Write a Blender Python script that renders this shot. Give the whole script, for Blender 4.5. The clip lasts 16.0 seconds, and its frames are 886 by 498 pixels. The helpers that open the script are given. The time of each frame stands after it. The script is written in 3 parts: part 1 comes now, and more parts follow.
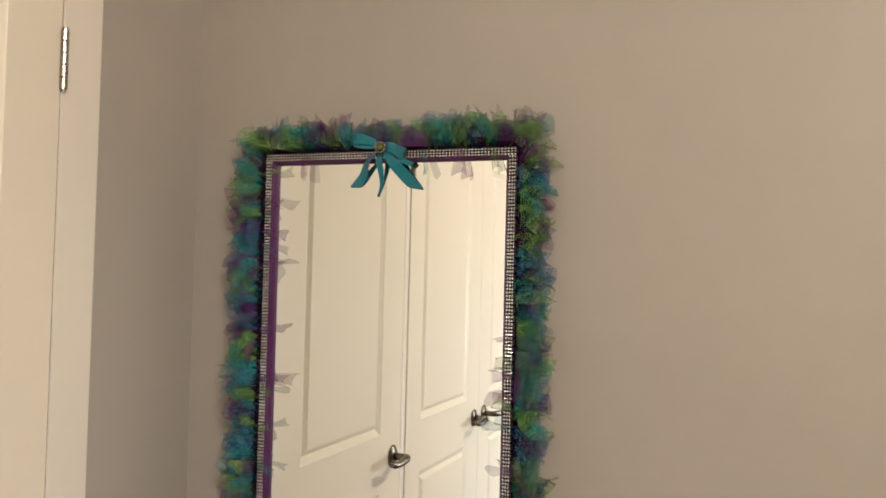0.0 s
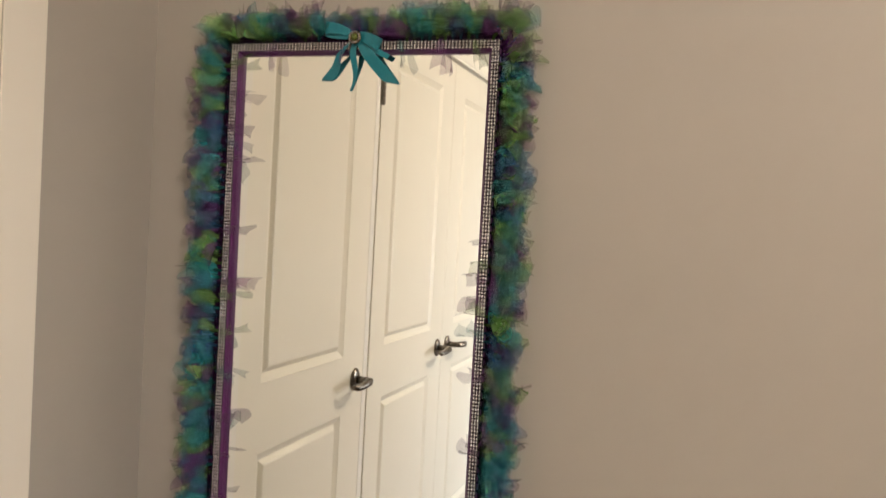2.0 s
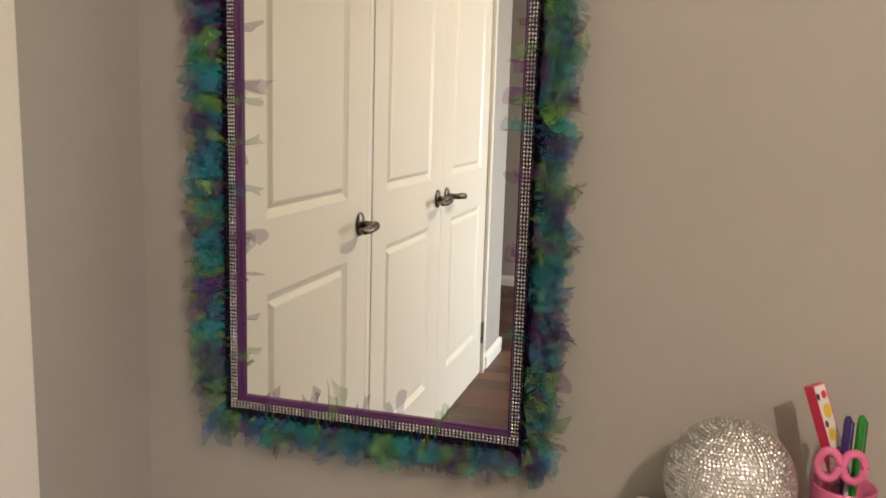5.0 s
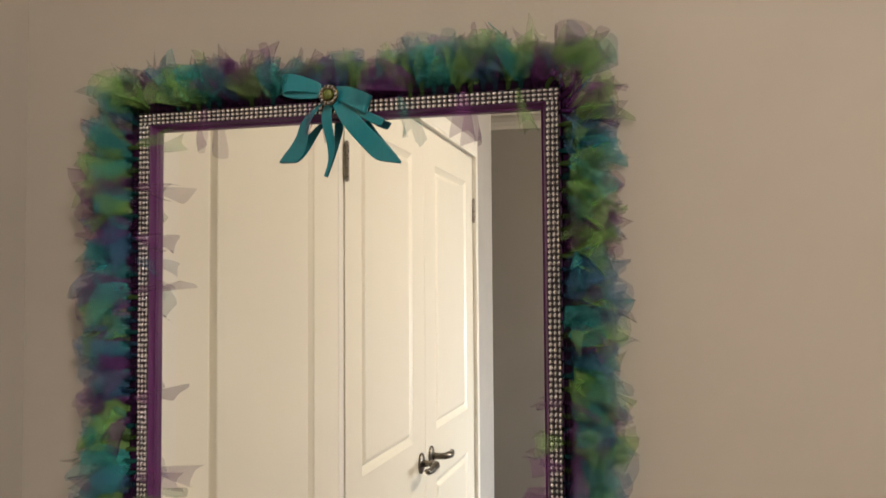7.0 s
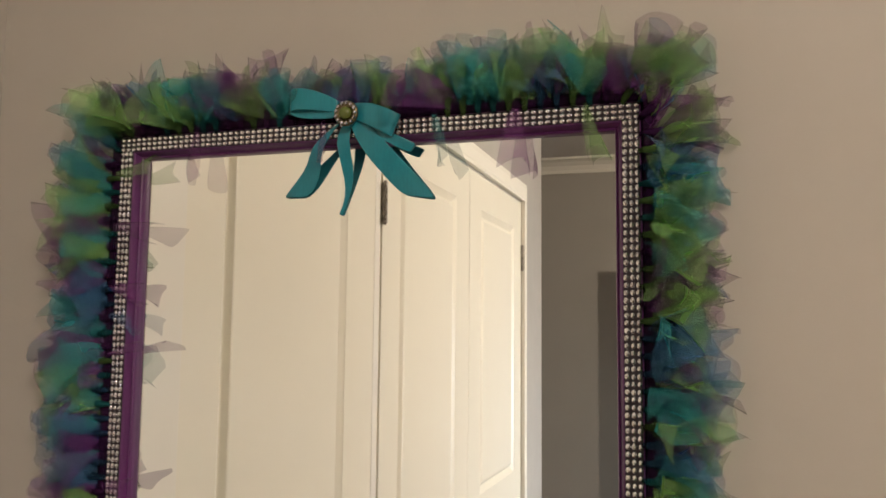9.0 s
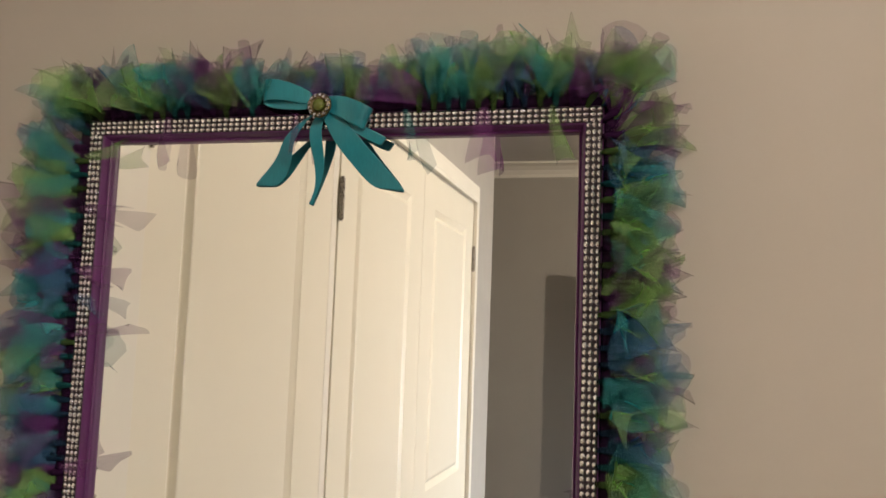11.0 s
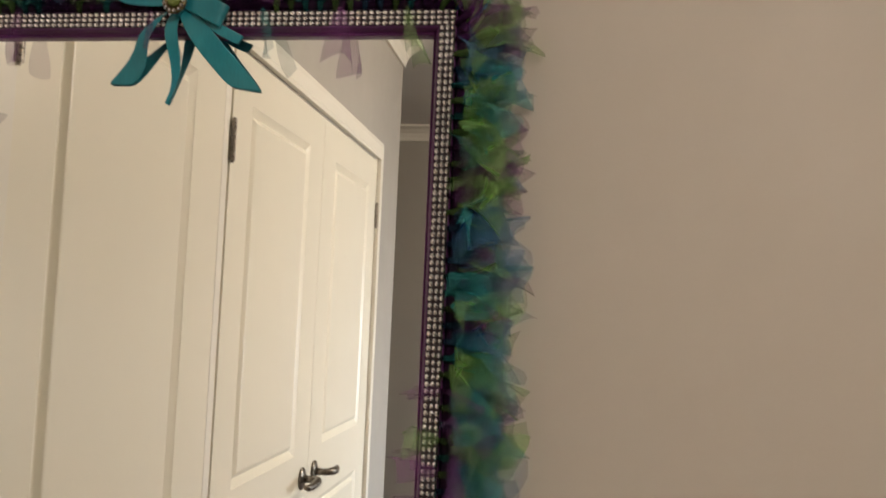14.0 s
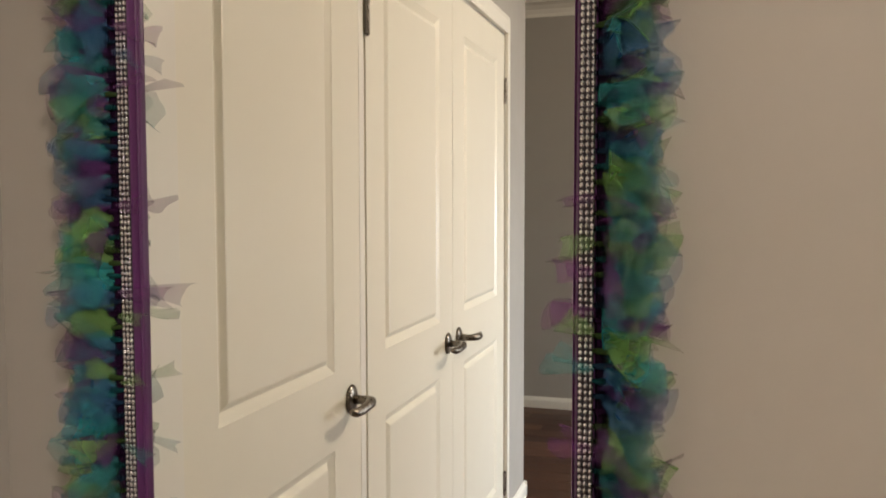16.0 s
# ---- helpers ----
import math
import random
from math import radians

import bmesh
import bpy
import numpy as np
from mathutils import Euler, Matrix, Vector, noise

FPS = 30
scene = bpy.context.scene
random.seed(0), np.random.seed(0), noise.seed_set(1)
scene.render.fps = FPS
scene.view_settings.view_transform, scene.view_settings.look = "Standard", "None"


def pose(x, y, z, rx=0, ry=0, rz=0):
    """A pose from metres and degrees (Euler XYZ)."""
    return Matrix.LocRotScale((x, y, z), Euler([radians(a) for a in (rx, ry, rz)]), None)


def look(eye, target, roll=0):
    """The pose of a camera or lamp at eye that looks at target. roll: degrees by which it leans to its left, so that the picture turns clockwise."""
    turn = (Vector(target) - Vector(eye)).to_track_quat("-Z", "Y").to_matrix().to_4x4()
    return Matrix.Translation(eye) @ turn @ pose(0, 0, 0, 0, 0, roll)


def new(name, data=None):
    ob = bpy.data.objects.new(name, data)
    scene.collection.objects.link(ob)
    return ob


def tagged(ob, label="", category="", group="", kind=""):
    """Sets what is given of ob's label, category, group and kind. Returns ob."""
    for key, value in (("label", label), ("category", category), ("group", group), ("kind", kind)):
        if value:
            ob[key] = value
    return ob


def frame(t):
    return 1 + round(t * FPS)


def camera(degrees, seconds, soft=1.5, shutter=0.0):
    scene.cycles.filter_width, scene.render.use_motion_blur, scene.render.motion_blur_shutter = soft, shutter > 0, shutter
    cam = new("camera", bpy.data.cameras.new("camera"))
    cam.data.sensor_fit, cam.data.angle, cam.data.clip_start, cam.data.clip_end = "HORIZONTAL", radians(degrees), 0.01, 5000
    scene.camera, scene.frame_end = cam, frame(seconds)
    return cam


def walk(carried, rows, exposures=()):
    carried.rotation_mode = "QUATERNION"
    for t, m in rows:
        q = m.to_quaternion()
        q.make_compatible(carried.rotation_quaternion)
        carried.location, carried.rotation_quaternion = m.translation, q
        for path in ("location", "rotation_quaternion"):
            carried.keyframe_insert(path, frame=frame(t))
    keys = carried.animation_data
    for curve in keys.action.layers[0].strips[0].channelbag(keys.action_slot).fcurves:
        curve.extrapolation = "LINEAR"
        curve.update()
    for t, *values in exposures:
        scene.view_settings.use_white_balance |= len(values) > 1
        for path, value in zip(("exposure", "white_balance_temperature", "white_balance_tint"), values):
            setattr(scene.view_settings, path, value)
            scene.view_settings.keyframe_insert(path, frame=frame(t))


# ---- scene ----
cam = camera(55.6, 16.0, soft=1.6, shutter=0.4)
PATH = [
    (0, (1.075, -1.399, 1.505), (0.363, 0.469, 1.565), 1.4),
    (0.5, (1.061, -1.375, 1.501), (0.41, 0.516, 1.556), 1.7),
    (1, (1.056, -1.364, 1.492), (0.436, 0.537, 1.519), 1.9),
    (1.5, (1.045, -1.356, 1.472), (0.424, 0.545, 1.462), 2.5),
    (2, (1.032, -1.339, 1.423), (0.412, 0.561, 1.364), 3.1),
    (2.5, (1.019, -1.335, 1.375), (0.407, 0.565, 1.262), 2.9),
    (3, (1.008, -1.334, 1.331), (0.406, 0.565, 1.161), 2.4),
    (4.25, (0.955, -1.305, 1.243), (0.387, 0.590, 0.935), 1.9),
    (5.3, (0.885, -1.195, 1.313), (0.35, 0.704, 0.985), 1.7),
    (5.5, (0.894, -1.162, 1.354), (0.329, 0.731, 1.043), 1.7),
    (6, (0.879, -1.051, 1.418), (0.298, 0.858, 1.288), 1.3),
    (6.5, (0.849, -0.945, 1.48), (0.288, 0.975, 1.507), 0.2),
    (7, (0.778, -0.887, 1.52), (0.278, 1.047, 1.607), -0.4),
    (7.5, (0.777, -0.816, 1.534), (0.276, 1.115, 1.678), -0.3),
    (8, (0.788, -0.747, 1.541), (0.193, 1.153, 1.728), -0.2),
    (8.5, (0.76, -0.711, 1.541), (0.124, 1.175, 1.736), 0.1),
    (9, (0.731, -0.695, 1.54), (0.125, 1.201, 1.736), 0.6),
    (11.5, (0.72, -0.728, 1.519), (0.243, 1.203, 1.72), 2.2),
    (12, (0.718, -0.731, 1.505), (0.237, 1.202, 1.684), 2.6),
    (12.5, (0.725, -0.729, 1.499), (0.261, 1.21, 1.653), 3.0),
    (13, (0.744, -0.726, 1.503), (0.335, 1.224, 1.679), 2.7),
    (13.5, (0.755, -0.728, 1.493), (0.398, 1.231, 1.677), 2.4),
    (14, (0.779, -0.717, 1.467), (0.489, 1.257, 1.611), 2.4),
    (14.5, (0.782, -0.708, 1.456), (0.523, 1.273, 1.535), 2.0),
    (15, (0.761, -0.748, 1.443), (0.363, 1.211, 1.473), 2.0),
    (15.5, (0.757, -0.764, 1.425), (0.219, 1.162, 1.378), 0.8),
    (16, (0.766, -0.768, 1.398), (0.187, 1.143, 1.28), -0.1),
]
EXPOSURES = [(0, -0.02), (1, -0.10), (2.5, -0.04), (5.3, -0.12), (6.5, -0.07), (8, -0.18), (9, -0.12), (12, -0.05), (13.5, -0.06), (14, -0.28), (14.5, -0.31), (15.5, -0.28), (16, -0.25)]
walk(cam, [(t, look(eye, target, roll)) for t, eye, target, roll in PATH], EXPOSURES)

# ---- light ----
LAMP = (1.90, -1.99, 2.585)
world = bpy.data.worlds.new("world")
scene.world = world
world.use_nodes = True
sky = world.node_tree.nodes.new("ShaderNodeTexSky")
sky.sky_type = "NISHITA"
sky.sun_disc = False
sky.sun_elevation, sky.sun_rotation = radians(4), radians(120)
world.node_tree.links.new(sky.outputs[0], world.node_tree.nodes["Background"].inputs[0])
world.node_tree.nodes["Background"].inputs[1].default_value = 0.05

bulb = bpy.data.lights.new("bulb_light", "POINT")
bulb.energy, bulb.color, bulb.shadow_soft_size = 121, (1.0, 0.842, 0.688), 0.036
new("bulb_light", bulb).location = LAMP
# added cool fill lamp for the lower doors, set before the unseen east window
cool_fill = bpy.data.lights.new("cool_fill_light", "AREA")
cool_fill.shape, cool_fill.size, cool_fill.size_y, cool_fill.energy, cool_fill.color = "RECTANGLE", 1.25, 1.25, 33, (0.83, 0.90, 1.0)
cool_fill.spread = radians(84)
cool_fill_ob = new("cool_fill_light", cool_fill)
cool_fill_ob.matrix_world = look((3.33, -3.6, 1.05), (0.0, -2.85, 0.12))


# ---- materials ----
def mat(name):
    m = bpy.data.materials.new(name)
    m.use_nodes = True
    return m, m.node_tree, m.node_tree.nodes["Principled BSDF"]


def node(nt, kind, **inputs):
    n = nt.nodes.new(kind)
    for k, v in inputs.items():
        n.inputs[k.replace("_", " ")].default_value = v
    return n


def noise_tex(nt, scale, detail=4.0, rough=0.55, stretch=(1, 1, 1), coords="Object"):
    tc = nt.nodes.new("ShaderNodeTexCoord")
    mp = nt.nodes.new("ShaderNodeMapping")
    mp.inputs["Scale"].default_value = stretch
    n = nt.nodes.new("ShaderNodeTexNoise")
    n.inputs["Scale"].default_value, n.inputs["Detail"].default_value, n.inputs["Roughness"].default_value = scale, detail, rough
    nt.links.new(tc.outputs[coords], mp.inputs[0])
    nt.links.new(mp.outputs[0], n.inputs["Vector"])
    return n.outputs["Fac"]


def ramp(nt, fac, stops):
    r = nt.nodes.new("ShaderNodeValToRGB")
    while len(r.color_ramp.elements) < len(stops):
        r.color_ramp.elements.new(0.5)
    for e, (p, c) in zip(r.color_ramp.elements, stops):
        e.position, e.color = p, (*c, 1)
    nt.links.new(fac, r.inputs[0])
    return r.outputs[0]


def bump(nt, bsdf, fac, strength, distance):
    b = node(nt, "ShaderNodeBump", Strength=strength, Distance=distance)
    nt.links.new(fac, b.inputs["Height"])
    nt.links.new(b.outputs[0], bsdf.inputs["Normal"])


def paint(name, colour, rough, grain=220.0, strength=0.15, vary=0.05, relief=0.0006):
    """Painted surface: faint roller grain, broad uneven tone and gloss."""
    m, nt, b = mat(name)
    lo = tuple(c * (1 - vary) for c in colour)
    hi = tuple(min(1, c * (1 + vary)) for c in colour)
    nt.links.new(ramp(nt, noise_tex(nt, 1.7, 6), [(0.3, lo), (0.7, hi)]), b.inputs["Base Color"])
    nt.links.new(ramp(nt, noise_tex(nt, 9, 4), [(0.3, (rough * 0.88,) * 3), (0.7, (min(1, rough * 1.12),) * 3)]), b.inputs["Roughness"])
    bump(nt, b, noise_tex(nt, grain, 3), strength, relief)
    return m


def metal(name, colour, rough, vary=0.1):
    m, nt, b = mat(name)
    b.inputs["Metallic"].default_value = 1.0
    nt.links.new(ramp(nt, noise_tex(nt, 90, 4), [(0.3, tuple(c * (1 - vary) for c in colour)), (0.7, colour)]), b.inputs["Base Color"])
    nt.links.new(ramp(nt, noise_tex(nt, 160, 3), [(0.3, (rough * 0.7,) * 3), (0.7, (rough * 1.3,) * 3)]), b.inputs["Roughness"])
    return m


def plastic(name, colour, rough=0.35):
    m, nt, b = mat(name)
    nt.links.new(ramp(nt, noise_tex(nt, 60, 3), [(0.3, tuple(c * 0.9 for c in colour)), (0.7, colour)]), b.inputs["Base Color"])
    b.inputs["Roughness"].default_value = rough
    return m


def cloth_net(name, colour, dense):
    """Sheer net: part of the light passes straight through the holes, the threads scatter the rest to both sides."""
    m, nt, b = mat(name)
    nt.nodes.remove(b)
    out = nt.nodes["Material Output"]
    tint = ramp(nt, noise_tex(nt, 24, 2), [(0.3, tuple(c * 0.82 for c in colour)), (0.7, tuple(min(1, c * 1.15) for c in colour))])
    dif, tra, clear = (nt.nodes.new("ShaderNodeBsdf" + k) for k in ("Diffuse", "Translucent", "Transparent"))
    nt.links.new(tint, dif.inputs[0])
    nt.links.new(tint, tra.inputs[0])
    both, mix = nt.nodes.new("ShaderNodeMixShader"), nt.nodes.new("ShaderNodeMixShader")
    both.inputs[0].default_value = 0.5
    nt.links.new(dif.outputs[0], both.inputs[1])
    nt.links.new(tra.outputs[0], both.inputs[2])
    # uneven weave: thin patches let more through
    nt.links.new(ramp(nt, noise_tex(nt, 16, 2, 0.5), [(0.3, (dense * 0.65,) * 3), (0.7, (min(1, dense * 1.3),) * 3)]), mix.inputs[0])
    nt.links.new(clear.outputs[0], mix.inputs[1])
    nt.links.new(both.outputs[0], mix.inputs[2])
    nt.links.new(mix.outputs[0], out.inputs[0])
    return m


WALL = paint("greige_wall_paint", (0.393, 0.366, 0.325), 0.62, 240, 0.22, 0.035)
CEIL = paint("ceiling_paint", (0.78, 0.77, 0.74), 0.8, 260, 0.2, 0.02)
WHITE = paint("white_door_enamel", (0.80, 0.755, 0.635), 0.35, 600, 0.02, 0.012, 0.0001)
TRIM = paint("white_trim_enamel", (0.80, 0.765, 0.68), 0.40, 600, 0.02, 0.012, 0.0001)
PURPLE = paint("purple_frame_paint", (0.080, 0.014, 0.090), 0.36, 120, 0.2, 0.12)
PEWTER = metal("antique_pewter", (0.25, 0.22, 0.185), 0.32, 0.4)
CHROME = metal("satin_chrome", (0.34, 0.31, 0.28), 0.30)
CRYSTAL = metal("crystal_foil", (0.92, 0.91, 0.95), 0.13, 0.25)
SETMETAL = metal("blackened_setting", (0.055, 0.047, 0.055), 0.42, 0.3)
GOLD = metal("aged_gold", (0.20, 0.16, 0.09), 0.34, 0.4)
PEARL = plastic("green_pearl", (0.11, 0.145, 0.03), 0.2)
SILVER = metal("silver_sequin", (0.86, 0.84, 0.82), 0.42, 0.12)
DESKWHITE = paint("desk_laminate", (0.74, 0.73, 0.70), 0.4, 90, 0.05, 0.02)
RED = plastic("red_card", (0.70, 0.035, 0.10))
CARD = plastic("white_card", (0.78, 0.74, 0.72), 0.45)
YELLOW = plastic("yellow_print", (0.75, 0.52, 0.04))
DARKPRINT = plastic("dark_print", (0.08, 0.03, 0.04))
PINK = plastic("pink_plastic", (0.72, 0.16, 0.34), 0.25)
VIOLET = plastic("violet_plastic", (0.045, 0.02, 0.14), 0.25)
GREEN = plastic("green_glitter_plastic", (0.02, 0.22, 0.03), 0.25)
HUES = {"L": ("lime", (0.24, 0.43, 0.14)), "T": ("teal", (0.05, 0.32, 0.34)), "B": ("blue", (0.07, 0.18, 0.34)), "P": ("purple", (0.16, 0.05, 0.20))}


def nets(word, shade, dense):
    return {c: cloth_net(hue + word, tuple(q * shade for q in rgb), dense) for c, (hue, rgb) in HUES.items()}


NETS, FRAYS, ENDS = nets("_net", 1.32, 0.42), nets("_frayed_net", 1.32, 0.32), nets("_sheer_net", 1.3, 0.32)
ENDS["P"] = cloth_net("plum_sheer_net", (0.27, 0.075, 0.30), 0.36)
# knot colours cut to 0.26 of the hue: shade at the ruffle's foot painted in
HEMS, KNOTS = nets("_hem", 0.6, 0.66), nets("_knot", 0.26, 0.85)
m, nt, b = mat("mirror_silver")
b.inputs["Metallic"].default_value, b.inputs["Roughness"].default_value = 1.0, 0.0
b.inputs["Base Color"].default_value = (0.90, 0.92, 0.90, 1)
MIRROR = m
m, nt, b = mat("teal_satin")
nt.links.new(ramp(nt, noise_tex(nt, 400, 2, stretch=(1, 1, 0.1)), [(0.3, (0.004, 0.165, 0.215)), (0.7, (0.006, 0.190, 0.245))]), b.inputs["Base Color"])
b.inputs["Roughness"].default_value, b.inputs["Sheen Weight"].default_value = 0.36, 0.12
SATIN = m
m, nt, b = mat("dark_wood_planks")
g = noise_tex(nt, 5, 8, 0.65, (0.8, 14, 14))
info = nt.nodes.new("ShaderNodeObjectInfo")
add = nt.nodes.new("ShaderNodeMath")
add.operation = "MULTIPLY_ADD"
nt.links.new(info.outputs["Random"], add.inputs[0])
add.inputs[1].default_value = 0.35
nt.links.new(g, add.inputs[2])
nt.links.new(ramp(nt, add.outputs[0], [(0.35, (0.028, 0.012, 0.007)), (0.65, (0.085, 0.036, 0.020)), (0.95, (0.16, 0.072, 0.039))]), b.inputs["Base Color"])
b.inputs["Roughness"].default_value = 0.46
bump(nt, b, g, 0.25, 0.001)
WOOD = m
m, nt, b = mat("window_glass")
b.inputs["Transmission Weight"].default_value, b.inputs["Roughness"].default_value = 1.0, 0.0
GLASS = m


# ---- mesh helpers ----
def link_mesh(name, bm, material, smooth=False):
    me = bpy.data.meshes.new(name)
    bm.to_mesh(me)
    bm.free()
    for mm in material if isinstance(material, (list, tuple)) else (material,):
        me.materials.append(mm)
    if smooth:
        me.polygons.foreach_set("use_smooth", [True] * len(me.polygons))
    return new(name, me)


def part(name, bm, material, parent, label="", smooth=False):
    ob = link_mesh(name, bm, material, smooth)
    ob.parent = parent
    if parent.type == "EMPTY" and parent.get("world_parts"):
        ob.location = -parent.location
    if label:
        ob["label"] = label
    return ob


def thing(name, label, category, at=(0, 0, 0), group="", kind=""):
    ob = new(name)
    ob.location = at
    ob.empty_display_size = 0.05
    return tagged(ob, label, category, group, kind)


def box(bm, a, c, bevel=0.0):
    lo = [min(i, j) for i, j in zip(a, c)]
    hi = [max(i, j) for i, j in zip(a, c)]
    r = bmesh.ops.create_cube(bm, size=1.0)
    for v in r["verts"]:
        v.co = Vector([(l + h) / 2 + co * (h - l) for l, h, co in zip(lo, hi, v.co)])
    if bevel:
        es = {e for v in r["verts"] for e in v.link_edges}
        bmesh.ops.bevel(bm, geom=list(es), offset=bevel, segments=2, affect="EDGES", profile=0.6)
    return bm


def boxed(a, c, bevel=0.0):
    return box(bmesh.new(), a, c, bevel)


def tube(bm, pts, radii, sides=10, flat=1.0, up=(0, 0, 1)):
    """A tube along pts; flat squeezes it along up."""
    rings = []
    pts = [Vector(p) for p in pts]
    up = Vector(up)
    for i, p in enumerate(pts):
        d = (pts[min(i + 1, len(pts) - 1)] - pts[max(i - 1, 0)]).normalized()
        s = d.cross(up)
        s = s.normalized() if s.length > 1e-5 else Vector((1, 0, 0))
        u = s.cross(d)
        r = radii[i] if isinstance(radii, (list, tuple)) else radii
        rings.append([bm.verts.new(p + s * r * math.cos(a) + u * r * flat * math.sin(a)) for a in (2 * math.pi * k / sides for k in range(sides))])
    for a, c in zip(rings, rings[1:]):
        for k in range(sides):
            bm.faces.new((a[k], a[(k + 1) % sides], c[(k + 1) % sides], c[k]))
    bm.faces.new(rings[0][::-1])
    bm.faces.new(rings[-1])
    return bm


def lathe(profile, sides=32):
    """A body turned round z from (radius, height) rows."""
    bm = bmesh.new()
    rings = [[bm.verts.new((r * math.cos(a), r * math.sin(a), z)) for a in (2 * math.pi * k / sides for k in range(sides))] for r, z in profile]
    for a, c in zip(rings, rings[1:]):
        for k in range(sides):
            bm.faces.new((a[k], a[(k + 1) % sides], c[(k + 1) % sides], c[k]))
    bm.faces.new(rings[0][::-1])
    bm.faces.new(rings[-1])
    return bm


def sweep(profile, path):
    """A moulding: profile (across, out) carried along path, a list of (origin, across axis, out axis) stations."""
    bm = bmesh.new()
    rings = [[bm.verts.new(Vector(o) + Vector(ax) * a + Vector(ou) * q) for a, q in profile] for o, ax, ou in path]
    n = len(profile)
    for r, s in zip(rings, rings[1:]):
        for k in range(n):
            bm.faces.new((r[k], r[(k + 1) % n], s[(k + 1) % n], s[k]))
    bm.faces.new(rings[0][::-1])
    bm.faces.new(rings[-1])
    bmesh.ops.recalc_face_normals(bm, faces=bm.faces)
    return bm


# ---- the room ----
WALL_Y = 0.010        # face of the mirror wall
END_Y = -3.06         # the door wall stops here
FAR_Y = -4.76
EAST_X = 3.40
WEST_X = -1.60
TOP = 2.68
DOOR_H = 2.065
NEAR_Y = -0.266       # a plain flush board beside the first door ends here
D1A, D1B = -0.350, -1.080
D2A, DM, D3B = -1.122, -1.868, -2.628


def setting(name, bm, material, label, category):
    return tagged(link_mesh(name, bm, material), label, category, kind="structure")


setting("wall_north", boxed((-0.72, WALL_Y, -0.05), (EAST_X + 0.12, WALL_Y + 0.12, TOP)), WALL, "plain greige painted plaster wall", "wall")
bm = bmesh.new()
box(bm, (-0.12, WALL_Y, 0), (0, D1A + 0.003, TOP))
box(bm, (-0.12, D1A + 0.003, DOOR_H + 0.012), (0, D3B - 0.02, TOP))
box(bm, (-0.12, D3B - 0.02, 0), (0, END_Y, TOP))
setting("wall_west", bm, WALL, "greige painted wall with three white doors in it", "wall")
setting("wall_south", boxed((WEST_X - 0.12, FAR_Y - 0.12, -0.05), (EAST_X + 0.12, FAR_Y, TOP)), WALL, "greige painted far wall in half shadow", "wall")
WA, WB, WS, WH = -2.90, -4.30, 0.35, 1.75     # the window's sides, sill and head
bm = bmesh.new()
box(bm, (EAST_X, WALL_Y, -0.05), (EAST_X + 0.12, WA, TOP))
box(bm, (EAST_X, WB, -0.05), (EAST_X + 0.12, FAR_Y, TOP))
box(bm, (EAST_X, WA, -0.05), (EAST_X + 0.12, WB, WS))
box(bm, (EAST_X, WA, WH), (EAST_X + 0.12, WB, TOP))
setting("wall_east", bm, WALL, "plain greige painted wall with an added window", "wall")
setting("wall_closet", boxed((-0.72, WALL_Y, -0.012), (-0.66, END_Y + 0.12, TOP)), WALL, "plain back wall of the built-in closet", "wall")
setting("wall_return", boxed((WEST_X, END_Y, -0.05), (-0.12, END_Y + 0.12, TOP)), WALL, "plain greige hallway wall", "wall")
setting("wall_hall", boxed((WEST_X - 0.12, END_Y + 0.12, -0.05), (WEST_X, FAR_Y, TOP)), WALL, "plain greige hallway end wall", "wall")
setting("ceiling", boxed((WEST_X - 0.12, WALL_Y + 0.12, TOP), (EAST_X + 0.12, FAR_Y - 0.12, TOP + 0.1)), CEIL, "plain flat white painted ceiling", "ceiling")
floor = setting("floor", boxed((WEST_X - 0.12, WALL_Y + 0.12, -0.1), (EAST_X + 0.12, FAR_Y - 0.12, -0.012)), WOOD, "dark brown wood plank floor", "floor")

# cornice: a cove along the tops of the walls
COVE = [(0, 0), (0, 0.095), (0.012, 0.095), (0.016, 0.075), (0.03, 0.048), (0.055, 0.026), (0.078, 0.016), (0.09, 0.014), (0.09, 0)]


def cornice(name, a, c, out):
    return setting(name, sweep(COVE, [((*a, TOP), out, (0, 0, -1)), ((*c, TOP), out, (0, 0, -1))]), TRIM, "white coved plaster cornice along the ceiling", "cornice")


cornice("trim_cornice_west", (0, WALL_Y), (0, END_Y), (1, 0, 0))
cornice("trim_cornice_return", (0, END_Y), (WEST_X, END_Y), (0, -1, 0))
cornice("trim_cornice_south", (WEST_X, FAR_Y), (EAST_X, FAR_Y), (0, 1, 0))
cornice("trim_cornice_north", (0, WALL_Y), (EAST_X, WALL_Y), (0, -1, 0))

SKIRT = [(0, 0), (0.016, 0), (0.016, 0.045), (0.013, 0.056), (0.007, 0.066), (0.004, 0.074), (0, 0.074)]


def skirting(name, a, c, out):
    return setting(name, sweep(SKIRT, [((*a, 0), out, (0, 0, 1)), ((*c, 0), out, (0, 0, 1))]), TRIM, "low white painted skirting board with moulded top", "baseboard")


skirting("baseboard_west_near", (0, WALL_Y), (0, NEAR_Y + 0.001), (1, 0, 0))
skirting("baseboard_west_end", (0, D3B - 0.085), (0, END_Y - 0.016), (1, 0, 0))
skirting("baseboard_return", (0.016, END_Y), (WEST_X, END_Y), (0, -1, 0))
skirting("baseboard_south", (WEST_X, FAR_Y), (EAST_X, FAR_Y), (0, 1, 0))
skirting("baseboard_north", (0, WALL_Y), (EAST_X, WALL_Y), (0, -1, 0))

